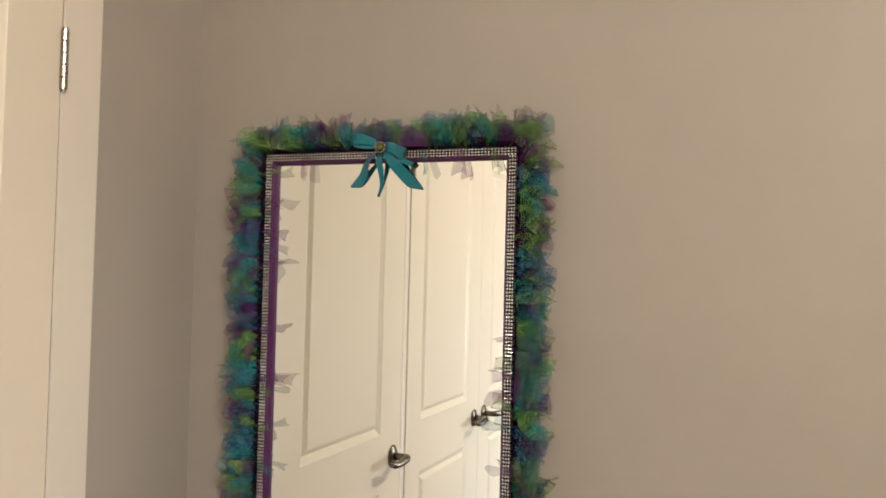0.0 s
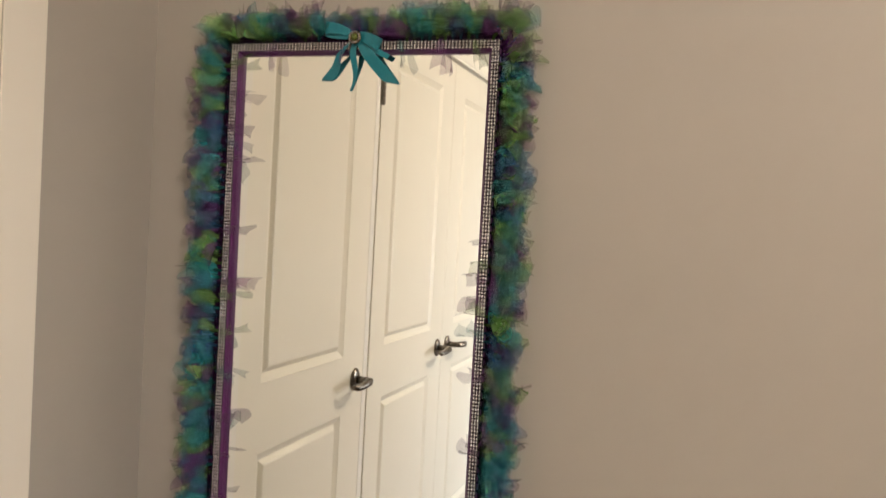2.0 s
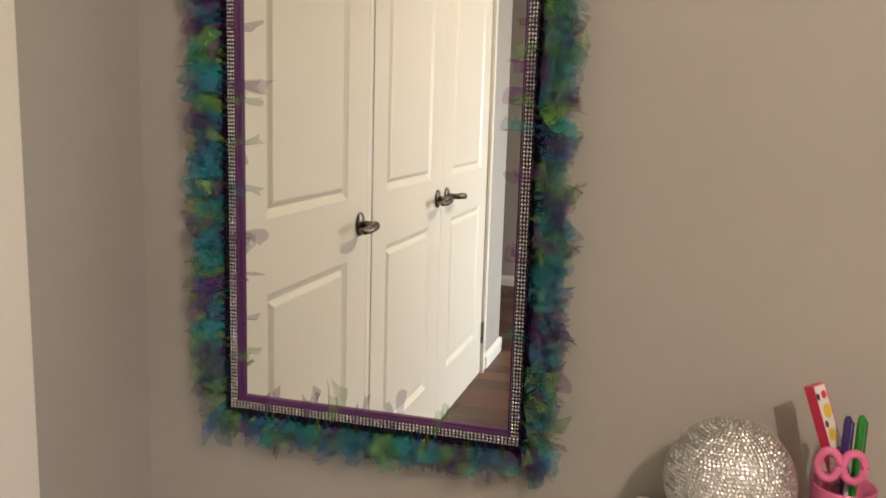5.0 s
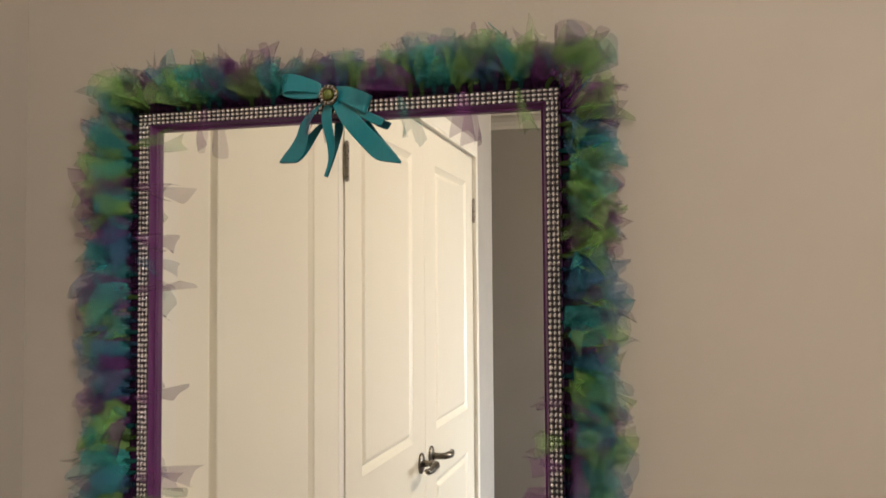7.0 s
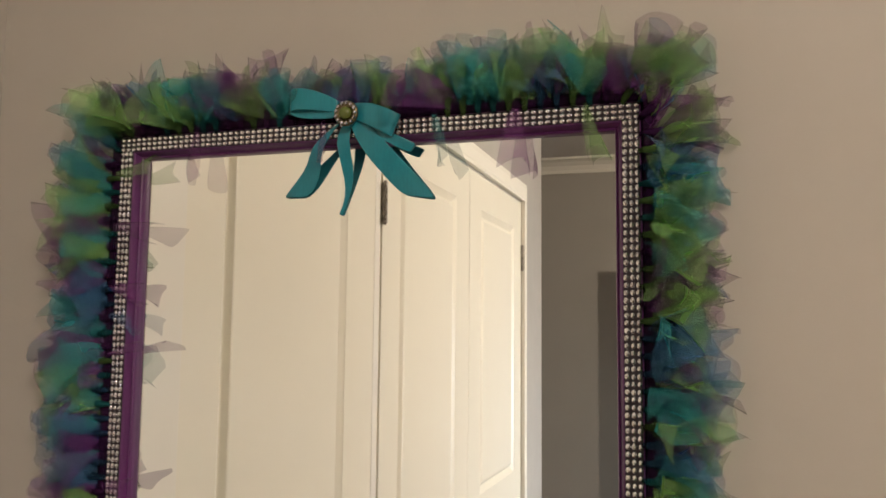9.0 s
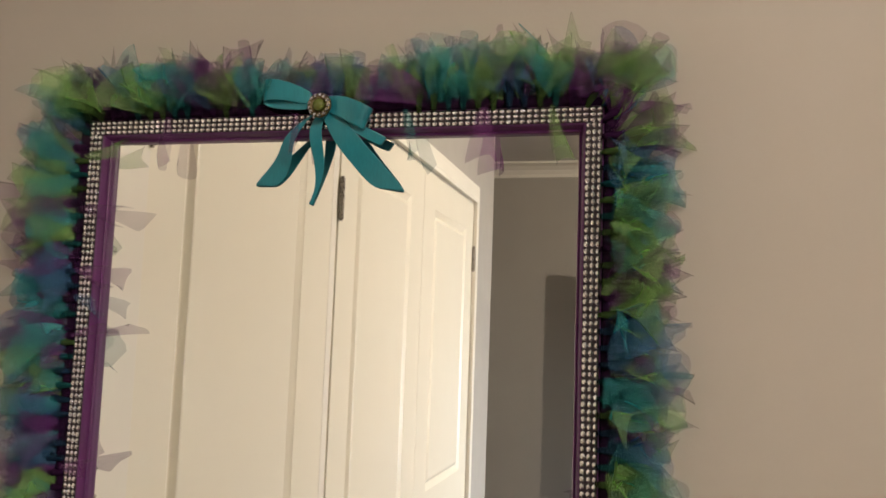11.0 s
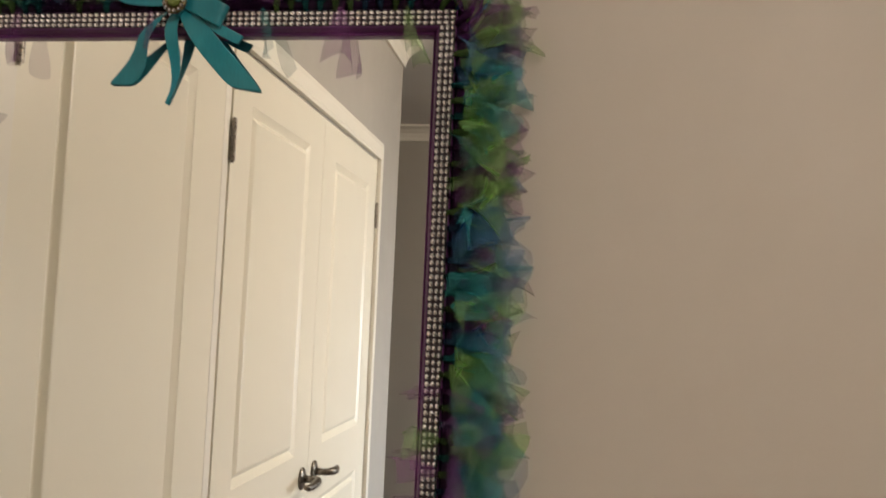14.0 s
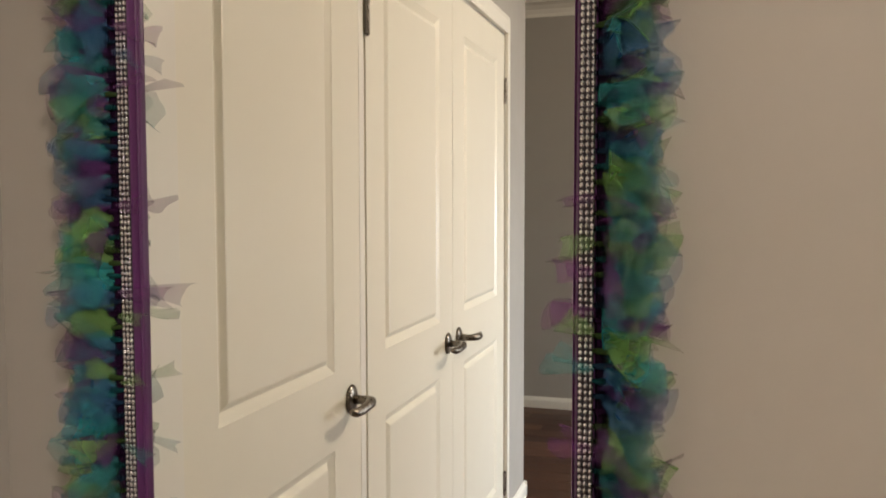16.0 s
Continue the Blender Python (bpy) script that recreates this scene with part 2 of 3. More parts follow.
# architrave round the three doors, and the post between the first and the second
ARCH = [(0, 0), (0, 0.016), (0.012, 0.018), (0.020, 0.014), (0.056, 0.012), (0.070, 0.008), (0.078, 0.006), (0.078, 0)]
ya, yb, zt = D1A + 0.006, D3B - 0.006, DOOR_H + 0.008
st = [((0, NEAR_Y, zt), (0, 0, 1), (1, 0, 0)), ((0, yb, zt), (0, -1, 1), (1, 0, 0)), ((0, yb, 0), (0, -1, 0), (1, 0, 0))]
setting("trim_architrave", sweep(ARCH, st), TRIM, "white moulded architrave round the closet doors", "door frame")
setting("trim_board", boxed((0.0, NEAR_Y, 0), (0.004, D1A + 0.0004, zt - 0.002), 0.001), TRIM, "flat white board beside the door hinges", "door frame")
bm = bmesh.new()
box(bm, (-0.10, D1B - 0.006, 0), (-0.002, D2A + 0.004, DOOR_H + 0.008), 0.002)
box(bm, (-0.10, D1B + 0.0015, 0), (-0.009, D1B - 0.0058, DOOR_H + 0.007))
box(bm, (-0.10, D2A + 0.0038, 0), (-0.009, D2A - 0.0016, DOOR_H + 0.007))
setting("trim_door_post", bm, TRIM, "white painted post between two doors", "door frame")
bm = bmesh.new()
box(bm, (-0.12, D3B - 0.003, 0), (-0.002, D3B - 0.02, DOOR_H + 0.012))
box(bm, (-0.12, D1A + 0.003, DOOR_H + 0.003), (-0.002, D3B - 0.003, DOOR_H + 0.012))
setting("trim_jamb", bm, TRIM, "white painted door jambs", "door frame")


# ---- doors ----
GROOVE = [(0.0, 0.0), (0.003, -0.002), (0.018, -0.0095), (0.021, -0.0108), (0.024, -0.0095), (0.034, -0.002), (0.038, -0.001)]


def panel_leaf(width, height, thick=0.035, near=0.125, far=0.125):
    """A moulded two-panel door leaf: front face in the plane x = 0, from y = 0 to y = -width."""
    bm = bmesh.new()
    ys = [0, -near, -(width - far), -width]
    zs = [0.006, 0.212, 0.839, 1.013, 1.950, height]
    vs = {(i, k): bm.verts.new((0, y, z)) for i, y in enumerate(ys) for k, z in enumerate(zs)}
    for i in range(3):
        for k in range(5):
            quad = [vs[i, k], vs[i + 1, k], vs[i + 1, k + 1], vs[i, k + 1]]
            if i == 1 and k in (1, 3):
                ring = quad
                for inset, depth in GROOVE[1:]:
                    a, c, lo, hi = ys[1] - inset, ys[2] + inset, zs[k] + inset, zs[k + 1] - inset
                    nxt = [bm.verts.new((depth, y, z)) for y, z in ((a, lo), (c, lo), (c, hi), (a, hi))]
                    for j in range(4):
                        bm.faces.new((ring[j], ring[(j + 1) % 4], nxt[(j + 1) % 4], nxt[j]))
                    ring = nxt
                bm.faces.new(ring)
            else:
                bm.faces.new(quad)
    back = [bm.verts.new((-thick, y, z)) for y, z in ((ys[0], zs[0]), (ys[3], zs[0]), (ys[3], zs[5]), (ys[0], zs[5]))]
    bm.faces.new(back[::-1])
    rim = [[vs[i, 0] for i in range(4)], [vs[3, k] for k in range(6)], [vs[i, 5] for i in (3, 2, 1, 0)], [vs[0, k] for k in (5, 4, 3, 2, 1, 0)]]
    for j, edge in enumerate(rim):
        bm.faces.new([back[j]] + [back[(j + 1) % 4]] + edge[::-1])
    bmesh.ops.recalc_face_normals(bm, faces=bm.faces)
    return bm


def lever_handle(parent, y, z, way, label):
    """A lever on an oval rose; way is +1 or -1: to which side along y the lever points."""
    bm = lathe([(0.0, 0.0), (0.0265, 0.0), (0.0285, 0.003), (0.0275, 0.007), (0.022, 0.010), (0.013, 0.012), (0.0, 0.0125)], 28)
    bm.transform(Matrix.Translation((0, y, z)) @ Matrix.Rotation(radians(90), 4, "Y") @ Matrix.Diagonal((1.22, 1.0, 1.0, 1)))
    rose = part("handle_rose", bm, PEWTER, parent, label, True)
    pts = [(0.008, 0, 0), (0.030, 0, 0), (0.046, 0.002, 0), (0.056, 0.010, 0.001), (0.060, 0.024, 0.001), (0.060, 0.045, -0.002), (0.057, 0.070, -0.006), (0.053, 0.092, -0.006), (0.050, 0.106, -0.002), (0.049, 0.110, 0.001)]
    rad = [0.0120, 0.0110, 0.0110, 0.0120, 0.0130, 0.0120, 0.0110, 0.0105, 0.008, 0.003]
    bm = tube(bmesh.new(), [(a, y + c * way, z + d) for a, c, d in pts], rad, 12, 1.0)
    part("lever", bm, PEWTER, rose, "", True)


def butt_hinge(parent, y, z, h=0.10, r=0.0064):
    bm = bmesh.new()
    for k in range(5):
        tube(bm, [(0.006, y, z + k * h / 5 + 0.0009), (0.006, y, z + (k + 1) * h / 5 - 0.0009)], r, 12, 1, (1, 0, 0))
    tube(bm, [(0.006, y, z - 0.003), (0.006, y, z + h + 0.003)], r * 0.6, 10, 1, (1, 0, 0))
    part("hinge", bm, CHROME, parent, "satin metal butt hinge")


def room_door(name, y0, width, hinge_at, label, near, far):
    """hinge_at 0: on the side nearer the mirror; 1: on the other side."""
    d = thing(name, label, "door", (0.0, y0, 0), kind="structure")
    part("door_leaf", panel_leaf(width, DOOR_H, 0.035, near, far), WHITE, d)
    hy = 0.001 if hinge_at == 0 else -width - 0.001
    for z in (0.155, 1.79):
        butt_hinge(d, hy, z)
    y, way = (-(width - 0.062), 1) if hinge_at == 0 else (-0.060, -1)
    lever_handle(d, y, 0.935, way, "antique pewter lever handle on an oval rose")
    return d


room_door("door_1", D1A - 0.0006, D1A - D1B - 0.0026, 0, "closed white two-panel moulded door with pewter lever", 0.105, 0.150)
room_door("door_2", D2A - 0.002, D2A - DM - 0.003, 0, "closed white two-panel closet door with pewter lever", 0.122, 0.142)
room_door("door_3", DM - 0.002, DM - D3B - 0.003, 1, "closed white two-panel closet door with pewter lever", 0.142, 0.124)

# the open entrance door by the far wall, free edge towards the hallway
d = thing("door_4", "open white painted entrance door near the far wall", "door", (0.345, -4.30, 0), kind="structure")
part("door_leaf", panel_leaf(0.80, 2.04), WHITE, d)
d.rotation_euler = (0, 0, radians(100))

# ---- the mirror ----
GX0, GX1, GZ0, GZ1 = 0.200, 0.658, 0.778, 1.706     # the glass
FW = 0.0215


def world_thing(name, label, category, at, group="", kind=""):
    """A thing whose parts are given in the room's own coordinates."""
    ob = thing(name, label, category, at, group, kind)
    ob["world_parts"] = True
    return ob


mirror = world_thing("wall_mirror", "tall mirror in purple frame edged with rhinestones and tulle", "mirror", ((GX0 + GX1) / 2, 0, GZ0 - FW))
part("mirror_glass", boxed((GX0 - 0.006, 0.0, GZ0 - 0.006), (GX1 + 0.006, 0.004, GZ1 + 0.006)), MIRROR, mirror, "clear silvered mirror glass")

# frame: four mitred lengths of one moulding, profile as (distance outwards from the glass edge, height over the glass)
RAIL = [(0.0, -0.001), (0.0, 0.0038), (0.0006, 0.0060), (0.0016, 0.0070), (0.0025, 0.0064), (0.0030, 0.0078), (0.0040, 0.0104), (0.0048, 0.0124), (0.0056, 0.0135), (0.0063, 0.0138), (0.0210, 0.0138), (FW, 0.0128), (FW, -0.009), (0.005, -0.009)]
CORNERS = [(GX0, GZ0, -1, -1), (GX1, GZ0, 1, -1), (GX1, GZ1, 1, 1), (GX0, GZ1, -1, 1)]
for k, name in enumerate(("frame_bottom", "frame_side", "frame_top", "frame_side")):
    path = [((x, 0, z), (sx, 0, sz), (0, -1, 0)) for x, z, sx, sz in (CORNERS[k], CORNERS[(k + 1) % 4])]
    part(name, sweep(RAIL, path), PURPLE, mirror, "purple painted wooden frame rail")

# the dark metal setting in which the stones sit
SETTING = [(0.0064, 0.0134), (0.0064, 0.0141), (0.0067, 0.0143), (0.0205, 0.0143), (0.0208, 0.0141), (0.0208, 0.0134)]
for k in range(4):
    path = [((x, 0, z), (sx, 0, sz), (0, -1, 0)) for x, z, sx, sz in (CORNERS[k], CORNERS[(k + 1) % 4])]
    part("stone_setting", sweep(SETTING, path), SETMETAL, mirror, "dark grey metal mesh holding the stones")

# rhinestones, three rows all round, on the flat of the frame
ACROSS, ALONG = 0.0047, 0.0060


def stone_mesh(bm, at, r=0.0022, turn=0.0, stretch=(1.0, 1.0)):
    """A faceted dome, stretched along the strip that holds it."""
    rings = []
    for rad, h in ((r, 0.0), (r * 0.96, 0.0008), (r * 0.72, 0.0017), (r * 0.34, 0.0022)):
        rings.append([bm.verts.new((at[0] + stretch[0] * rad * math.cos(a), at[1] - h, at[2] + stretch[1] * rad * math.sin(a))) for a in (turn + 2 * math.pi * k / 8 for k in range(8))])
    for a, c in zip(rings, rings[1:]):
        for k in range(8):
            bm.faces.new((a[k], a[(k + 1) % 8], c[(k + 1) % 8], c[k]))
    bm.faces.new(rings[-1])


rng = random.Random(7)
STONE_Y = -0.0141
top_stones, strips = [], {"left": [], "right": [], "bottom": []}
for row in range(3):
    off = 0.0089 + row * ACROSS
    wide, tall = GX1 - GX0 + 0.0366, GZ1 - GZ0 + 0.009
    for k in range(int(wide / ALONG) + 1):
        x = GX0 - 0.0183 + k * wide / int(wide / ALONG)
        top_stones.append((x, STONE_Y, GZ1 + off))
        strips["bottom"].append((x, STONE_Y, GZ0 - off))
    for k in range(int(tall / ALONG) + 1):
        z = GZ0 - 0.0045 + k * tall / int(tall / ALONG)
        strips["left"].append((GX0 - off, STONE_Y, z))
        strips["right"].append((GX1 + off, STONE_Y, z))
for side, places in strips.items():
    bm = bmesh.new()
    for q in places:
        stone_mesh(bm, (q[0] + rng.uniform(-2, 2) * 1e-4, q[1], q[2] + rng.uniform(-2, 2) * 1e-4), rng.uniform(0.0021, 0.0023), rng.uniform(0, 0.4), (1.28, 1.0) if side == "bottom" else (1.0, 1.28))
    bmesh.ops.recalc_face_normals(bm, faces=bm.faces)
    tagged(part("rhinestone_strip", bm, CRYSTAL, mirror, "three rows of silver rhinestones"), kind="stuff")


# ---- the tulle round the frame ----
US = (-1.0, -0.95, -0.62, -0.3, 0.0, 0.3, 0.62, 0.95, 1.0)


def net_strip(bm, base, way, side, length, width, r, curl=0.6, n=7, slot=0, hem=0, fray=0):
    """A gathered strip of net: narrow at base, spreading and curling along way, arched across; some cut edges are rolled."""
    way, side = Vector(way).normalized(), Vector(side).normalized()
    nrm = way.cross(side).normalized()
    bend = (nrm * r.uniform(-1, 1) + side * r.uniform(-0.7, 0.7)) * curl
    phi, ph1, ph2, ph3 = r.uniform(0.7, 2.1), r.uniform(0, 6), r.uniform(0, 6), r.uniform(0, 6)
    twist = r.uniform(-1.2, 1.2)
    rolled = (r.random() < 0.5, r.random() < 0.5)
    slant = r.uniform(-0.13, 0.13)
    grid = []
    for i in range(n + 1):
        s = i / n if i < n else 1.0
        c = Vector(base) + way * length * (s - 0.12 * s * s) + bend * length * s * s * 0.6
        w = width * (0.18 + 0.82 * s ** 0.7) * 0.5
        ang = twist * s
        sd = side * math.cos(ang) + nrm * math.sin(ang)
        nn = nrm * math.cos(ang) - side * math.sin(ang)
        row = []
        for u in US:
            ripple = 0.34 * math.sin(2.6 * u + ph1 + 2 * s) + 0.18 * math.sin(5.5 * u + ph2 - 3 * s)
            tip = (0.10 * math.sin(2.2 * u + ph3) + slant * u) * s ** 3
            row.append(bm.verts.new(c + sd * w * math.sin(u * phi) / math.sin(min(phi, 1.57)) + nn * w * ((math.cos(u * phi) - 0.6) * 0.8 + ripple * s) + way * length * tip))
        grid.append(row)
    for i, (a, c) in enumerate(zip(grid, grid[1:])):
        for k in range(len(US) - 1):
            f = bm.faces.new((a[k], a[k + 1], c[k + 1], c[k]))
            edged = i > 1 and ((k == 0 and rolled[0]) or (k == len(US) - 2 and rolled[1]))
            f.material_index = hem if edged else (fray if i >= n - 2 else slot)


def tuft(at, out, along, letter, r, reach, strands, limit=66):
    """One knotted tuft: a wrap over the dark tube at the edge of the frame and several loose ends, most of one colour.
    """
    bm = bmesh.new()
    out, along, fwd = Vector(out), Vector(along), Vector((0, -1, 0))
    at = Vector(at)
    low = 0.6 if limit < 0 else 1.0
    loop = [at + out * q + fwd * h * low for q, h in ((-0.0010, 0.0140), (0.003, 0.0172), (0.009, 0.0170), (0.015, 0.0145), (0.021, 0.0120))]
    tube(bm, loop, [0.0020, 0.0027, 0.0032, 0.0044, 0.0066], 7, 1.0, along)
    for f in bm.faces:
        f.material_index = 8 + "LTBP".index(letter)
    for k in range(strands):
        el = radians(min(limit, max(-8, r.gauss(26, 24))))
        sway = r.gauss(0, 0.38)
        way = out * math.cos(el) + fwd * math.sin(el) + along * sway
        side = along + fwd * r.uniform(-0.9, 0.9) + out * r.uniform(-0.3, 0.3)
        own = letter if r.random() < 0.58 else r.choice("LTBPTLPB")
        q = "LTBP".index(own)
        net_strip(bm, at + out * 0.008 + fwd * r.uniform(0.004, 0.017) + along * r.uniform(-0.005, 0.005), way, side - way * side.dot(way) / way.length_squared,
                  reach * r.uniform(0.55, 1.10), r.uniform(0.020, 0.046), r, slot=q, hem=q + 4, fray=q + 12)
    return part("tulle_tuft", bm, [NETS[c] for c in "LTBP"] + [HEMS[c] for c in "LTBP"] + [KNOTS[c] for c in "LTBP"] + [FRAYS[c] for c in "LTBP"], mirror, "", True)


# order of colours round the frame: lime, teal, blue, purple
RIGHT = "PPLBTLTLPLPLTBPTTLBTLPBTLTLBPLLBPBPLLTPTLBPPLTBBTPLPTTPLTPLBBLTB"
LEFT = "LPLTLPBPTLBPTPLTBTBPTBPPTTLTBPLTBPLTBTLPTBLTPBTLPBTLPBTBLPTBTPLB"
TOPS = "LPPTLLTPPLPTLPPBPLTBPTLPTLBPLTPL"
BASES = "LTPBTLPTBTLBPTLBTPLTPBLTBPLTBTLP"
X0, X1, Z0, Z1 = GX0 - FW, GX1 + FW, GZ0 - FW, GZ1 + FW
r = random.Random(21)
for name, order, a, c, out, reach in (
        ("right", RIGHT, (X1, 0, Z1), (X1, 0, Z0), (1, 0, 0), 0.066),
        ("left", LEFT, (X0, 0, Z1), (X0, 0, Z0), (-1, 0, 0), 0.064),
        ("top", TOPS, (X0, 0, Z1), (X1, 0, Z1), (0, 0, 1), 0.060),
        ("bottom", BASES, (X0, 0, Z0), (X1, 0, Z0), (0, 0, -1), 0.056)):
    a, c = Vector(a), Vector(c)
    along = (c - a).normalized()
    # added dark tube under the wraps, in place of the shade between them
    gap_line = [a.lerp(c, q / 40) + Vector(out) * 0.006 + Vector((0, -0.0085, 0)) for q in range(41)]
    part("tulle_gap_shade", tube(bmesh.new(), gap_line, 0.0062, 8, 1.0, (0, 1, 0)), KNOTS["P"], mirror, "dark purple tube standing in for shade between the tulle knots", True)
    n = int((c - a).length / 0.0135)
    for k in range(n + 1):
        f = k / n
        letter = order[min(len(order) - 1, int(f * len(order)))]
        if r.random() < 0.22:
            letter = r.choice("LTTBP")
        o = Vector(out)
        edge = min(f, 1 - f) * (c - a).length
        if edge < 0.02:
            o = (o + along * (-0.7 if f < 0.5 else 0.7)).normalized()
        near_bow = name == "top" and 0.355 < a.lerp(c, f).x < 0.505
        tuft(a.lerp(c, f), o, along, letter, r, reach * (0.9 if near_bow else 1), 4 if near_bow else 6, -4 if near_bow else 60)

# ends that fall inwards over the frame and the glass: place on the frame, way inwards, colour, length, width
INWARD = [
    ((X0, 1.579), (1, 0, -0.2), "P", 0.040, 0.026), ((X0, 1.553), (1, 0, -0.3), "B", 0.040, 0.024), ((X0, 1.515), (1, 0, 0.3), "P", 0.056, 0.016),
    ((X0, 1.640), (1, 0, -0.2), "P", 0.058, 0.026), ((X0, 1.690), (1, 0, 0.1), "L", 0.050, 0.026), ((X0, 1.392), (1, 0, -0.1), "P", 0.042, 0.026),
    ((X0, 1.300), (1, 0, -0.12), "P", 0.074, 0.032), ((X0, 1.275), (1, 0, -0.1), "L", 0.050, 0.022), ((X0, 1.203), (1, 0, 0.1), "L", 0.048, 0.018),
    ((X0, 1.135), (1, 0, -0.2), "T", 0.050, 0.018), ((X0, 1.05), (1, 0, 0.1), "P", 0.054, 0.032), ((X0, 0.985), (1, 0, 0.0), "P", 0.046, 0.014),
    ((X0, 0.905), (1, 0, 0.1), "P", 0.042, 0.014), ((X0, 0.850), (1, 0, -0.1), "L", 0.046, 0.020),
    ((X1, 1.333), (-1, 0, 0.1), "P", 0.045, 0.030), ((X1, 1.299), (-1, 0, -0.1), "P", 0.052, 0.030), ((X1, 1.360), (-1, 0, -0.1), "L", 0.038, 0.034),
    ((X1, 1.247), (-1, 0, 0.0), "T", 0.052, 0.026), ((X1, 1.175), (-1, 0, -0.1), "P", 0.042, 0.024), ((X1, 1.40), (-1, 0, -0.3), "P", 0.036, 0.020),
    ((X1, 1.28), (-1, 0, 0.3), "L", 0.036, 0.030), ((X1, 1.05), (-1, 0, 0.2), "P", 0.040, 0.026), ((X1, 0.93), (-1, 0, 0.2), "T", 0.036, 0.024),
    ((0.268, Z1), (-0.15, 0, -1), "P", 0.056, 0.026), ((0.577, Z1), (-0.05, 0, -1), "P", 0.060, 0.036), ((0.505, Z1), (0.3, 0, -1), "T", 0.056, 0.022),
    ((0.40, Z1), (0.1, 0, -1), "P", 0.044, 0.016), ((0.636, Z1), (0.1, 0, -1), "L", 0.050, 0.020),
    ((0.319, Z0), (0.1, 0, 1), "P", 0.046, 0.020), ((0.368, Z0), (0.0, 0, 1), "L", 0.066, 0.034), ((0.407, Z0), (0.1, 0, 1), "P", 0.048, 0.014),
    ((0.474, Z0), (-0.15, 0, 1), "P", 0.058, 0.022), ((0.545, Z0), (0.2, 0, 1), "L", 0.048, 0.020), ((0.25, Z0), (0, 0, 1), "P", 0.036, 0.016),
]
for (x, z), way, letter, length, width in INWARD:
    bm = bmesh.new()
    side = Vector(way).cross(Vector((0, 1, 0)))
    net_strip(bm, (x, -0.0195, z), Vector(way) + Vector((0, -0.10, 0)), side, length * 0.95, width * 0.85, r, 0.3, hem=1)
    part("tulle_end", bm, [ENDS[letter], NETS[letter]], mirror, "", True)


# single long ends that stand out of the ruffle: foot, way, colour, length, width
OUTWARD = [
    ((0.684, 1.742), (0.12, -0.3, 1), "P", 0.080, 0.046), ((0.692, 1.738), (0.75, -0.3, 0.6), "L", 0.080, 0.052), ((0.694, 1.727), (1, -0.3, -0.22), "P", 0.088, 0.030),
    ((0.590, 1.744), (-0.05, -0.4, 1), "P", 0.078, 0.030), ((0.530, 1.742), (0.1, -0.4, 1), "T", 0.068, 0.044), ((0.635, 1.742), (0.2, -0.5, 1), "L", 0.066, 0.046),
    ((0.312, 1.742), (0.0, -0.4, 1), "P", 0.062, 0.030), ((0.262, 1.742), (-0.2, -0.4, 1), "T", 0.060, 0.040), ((0.186, 1.735), (-0.8, -0.3, 0.5), "L", 0.074, 0.046),
    ((0.190, 1.742), (-0.4, -0.4, 0.6), "P", 0.056, 0.030), ((0.692, 1.553), (1, -0.3, 0.0), "P", 0.092, 0.017), ((0.692, 1.490), (1, -0.4, 0.1), "P", 0.086, 0.032),
    ((0.692, 1.375), (1, -0.3, -0.3), "P", 0.080, 0.022), ((0.692, 1.425), (0.9, -0.6, -0.2), "L", 0.066, 0.050), ((0.692, 1.330), (0.9, -0.8, 0.0), "B", 0.060, 0.056),
    ((0.692, 1.640), (0.9, -0.6, 0.2), "B", 0.066, 0.050), ((0.692, 1.230), (0.9, -0.6, -0.5), "P", 0.078, 0.030), ((0.692, 1.110), (0.9, -0.6, -0.2), "P", 0.066, 0.044),
    ((0.170, 1.497), (-1, -0.3, 0.1), "P", 0.088, 0.022), ((0.170, 1.390), (-1, -0.3, -0.2), "P", 0.084, 0.026), ((0.170, 1.620), (-0.9, -0.5, 0.1), "L", 0.070, 0.050),
    ((0.170, 1.450), (-0.9, -0.6, 0.0), "T", 0.066, 0.050), ((0.170, 1.300), (-1, -0.3, 0.1), "P", 0.092, 0.020), ((0.170, 1.255), (-0.9, -0.5, 0.2), "L", 0.080, 0.034),
    ((0.170, 1.180), (-0.9, -0.6, 0.0), "B", 0.066, 0.048), ((0.170, 1.060), (-1, -0.3, -0.2), "P", 0.076, 0.028),
]
for (x, z), way, letter, length, width in OUTWARD:
    bm = bmesh.new()
    side = Vector(way).cross(Vector((0, 1, 0)))
    net_strip(bm, (x, -0.018, z), way, side, length * 0.68, width * 0.8, r, 0.5, hem=1, fray=2)
    part("tulle_end", bm, [NETS[letter], HEMS[letter], FRAYS[letter]], mirror, "", True)


# ---- the bow ----
bow = world_thing("ribbon_bow", "teal satin ribbon bow with a jewelled button", "bow", (0.427, -0.012, 1.731))


def ribbon(name, pts, widths, tilt=0.0):
    """A satin band: centre points, and at each the half-width vector."""
    bm = bmesh.new()
    rows = []
    for q, h in zip(pts, widths):
        q, h = Vector(q), Vector(h)
        q.y -= 0.0060 * min(1.0, max(0.0, (-q.y - 0.003) / 0.0095))
        rows.append([bm.verts.new(q + h * k) for k in (-1, -0.5, 0, 0.5, 1)])
    for a, c in zip(rows, rows[1:]):
        for k in range(4):
            bm.faces.new((a[k], a[k + 1], c[k + 1], c[k]))
    ob = part(name, bm, SATIN, bow, "", True)
    so = ob.modifiers.new("thickness", "SOLIDIFY")
    so.thickness = 0.0007
    su = ob.modifiers.new("smooth", "SUBSURF")
    su.levels = su.render_levels = 1
    return ob


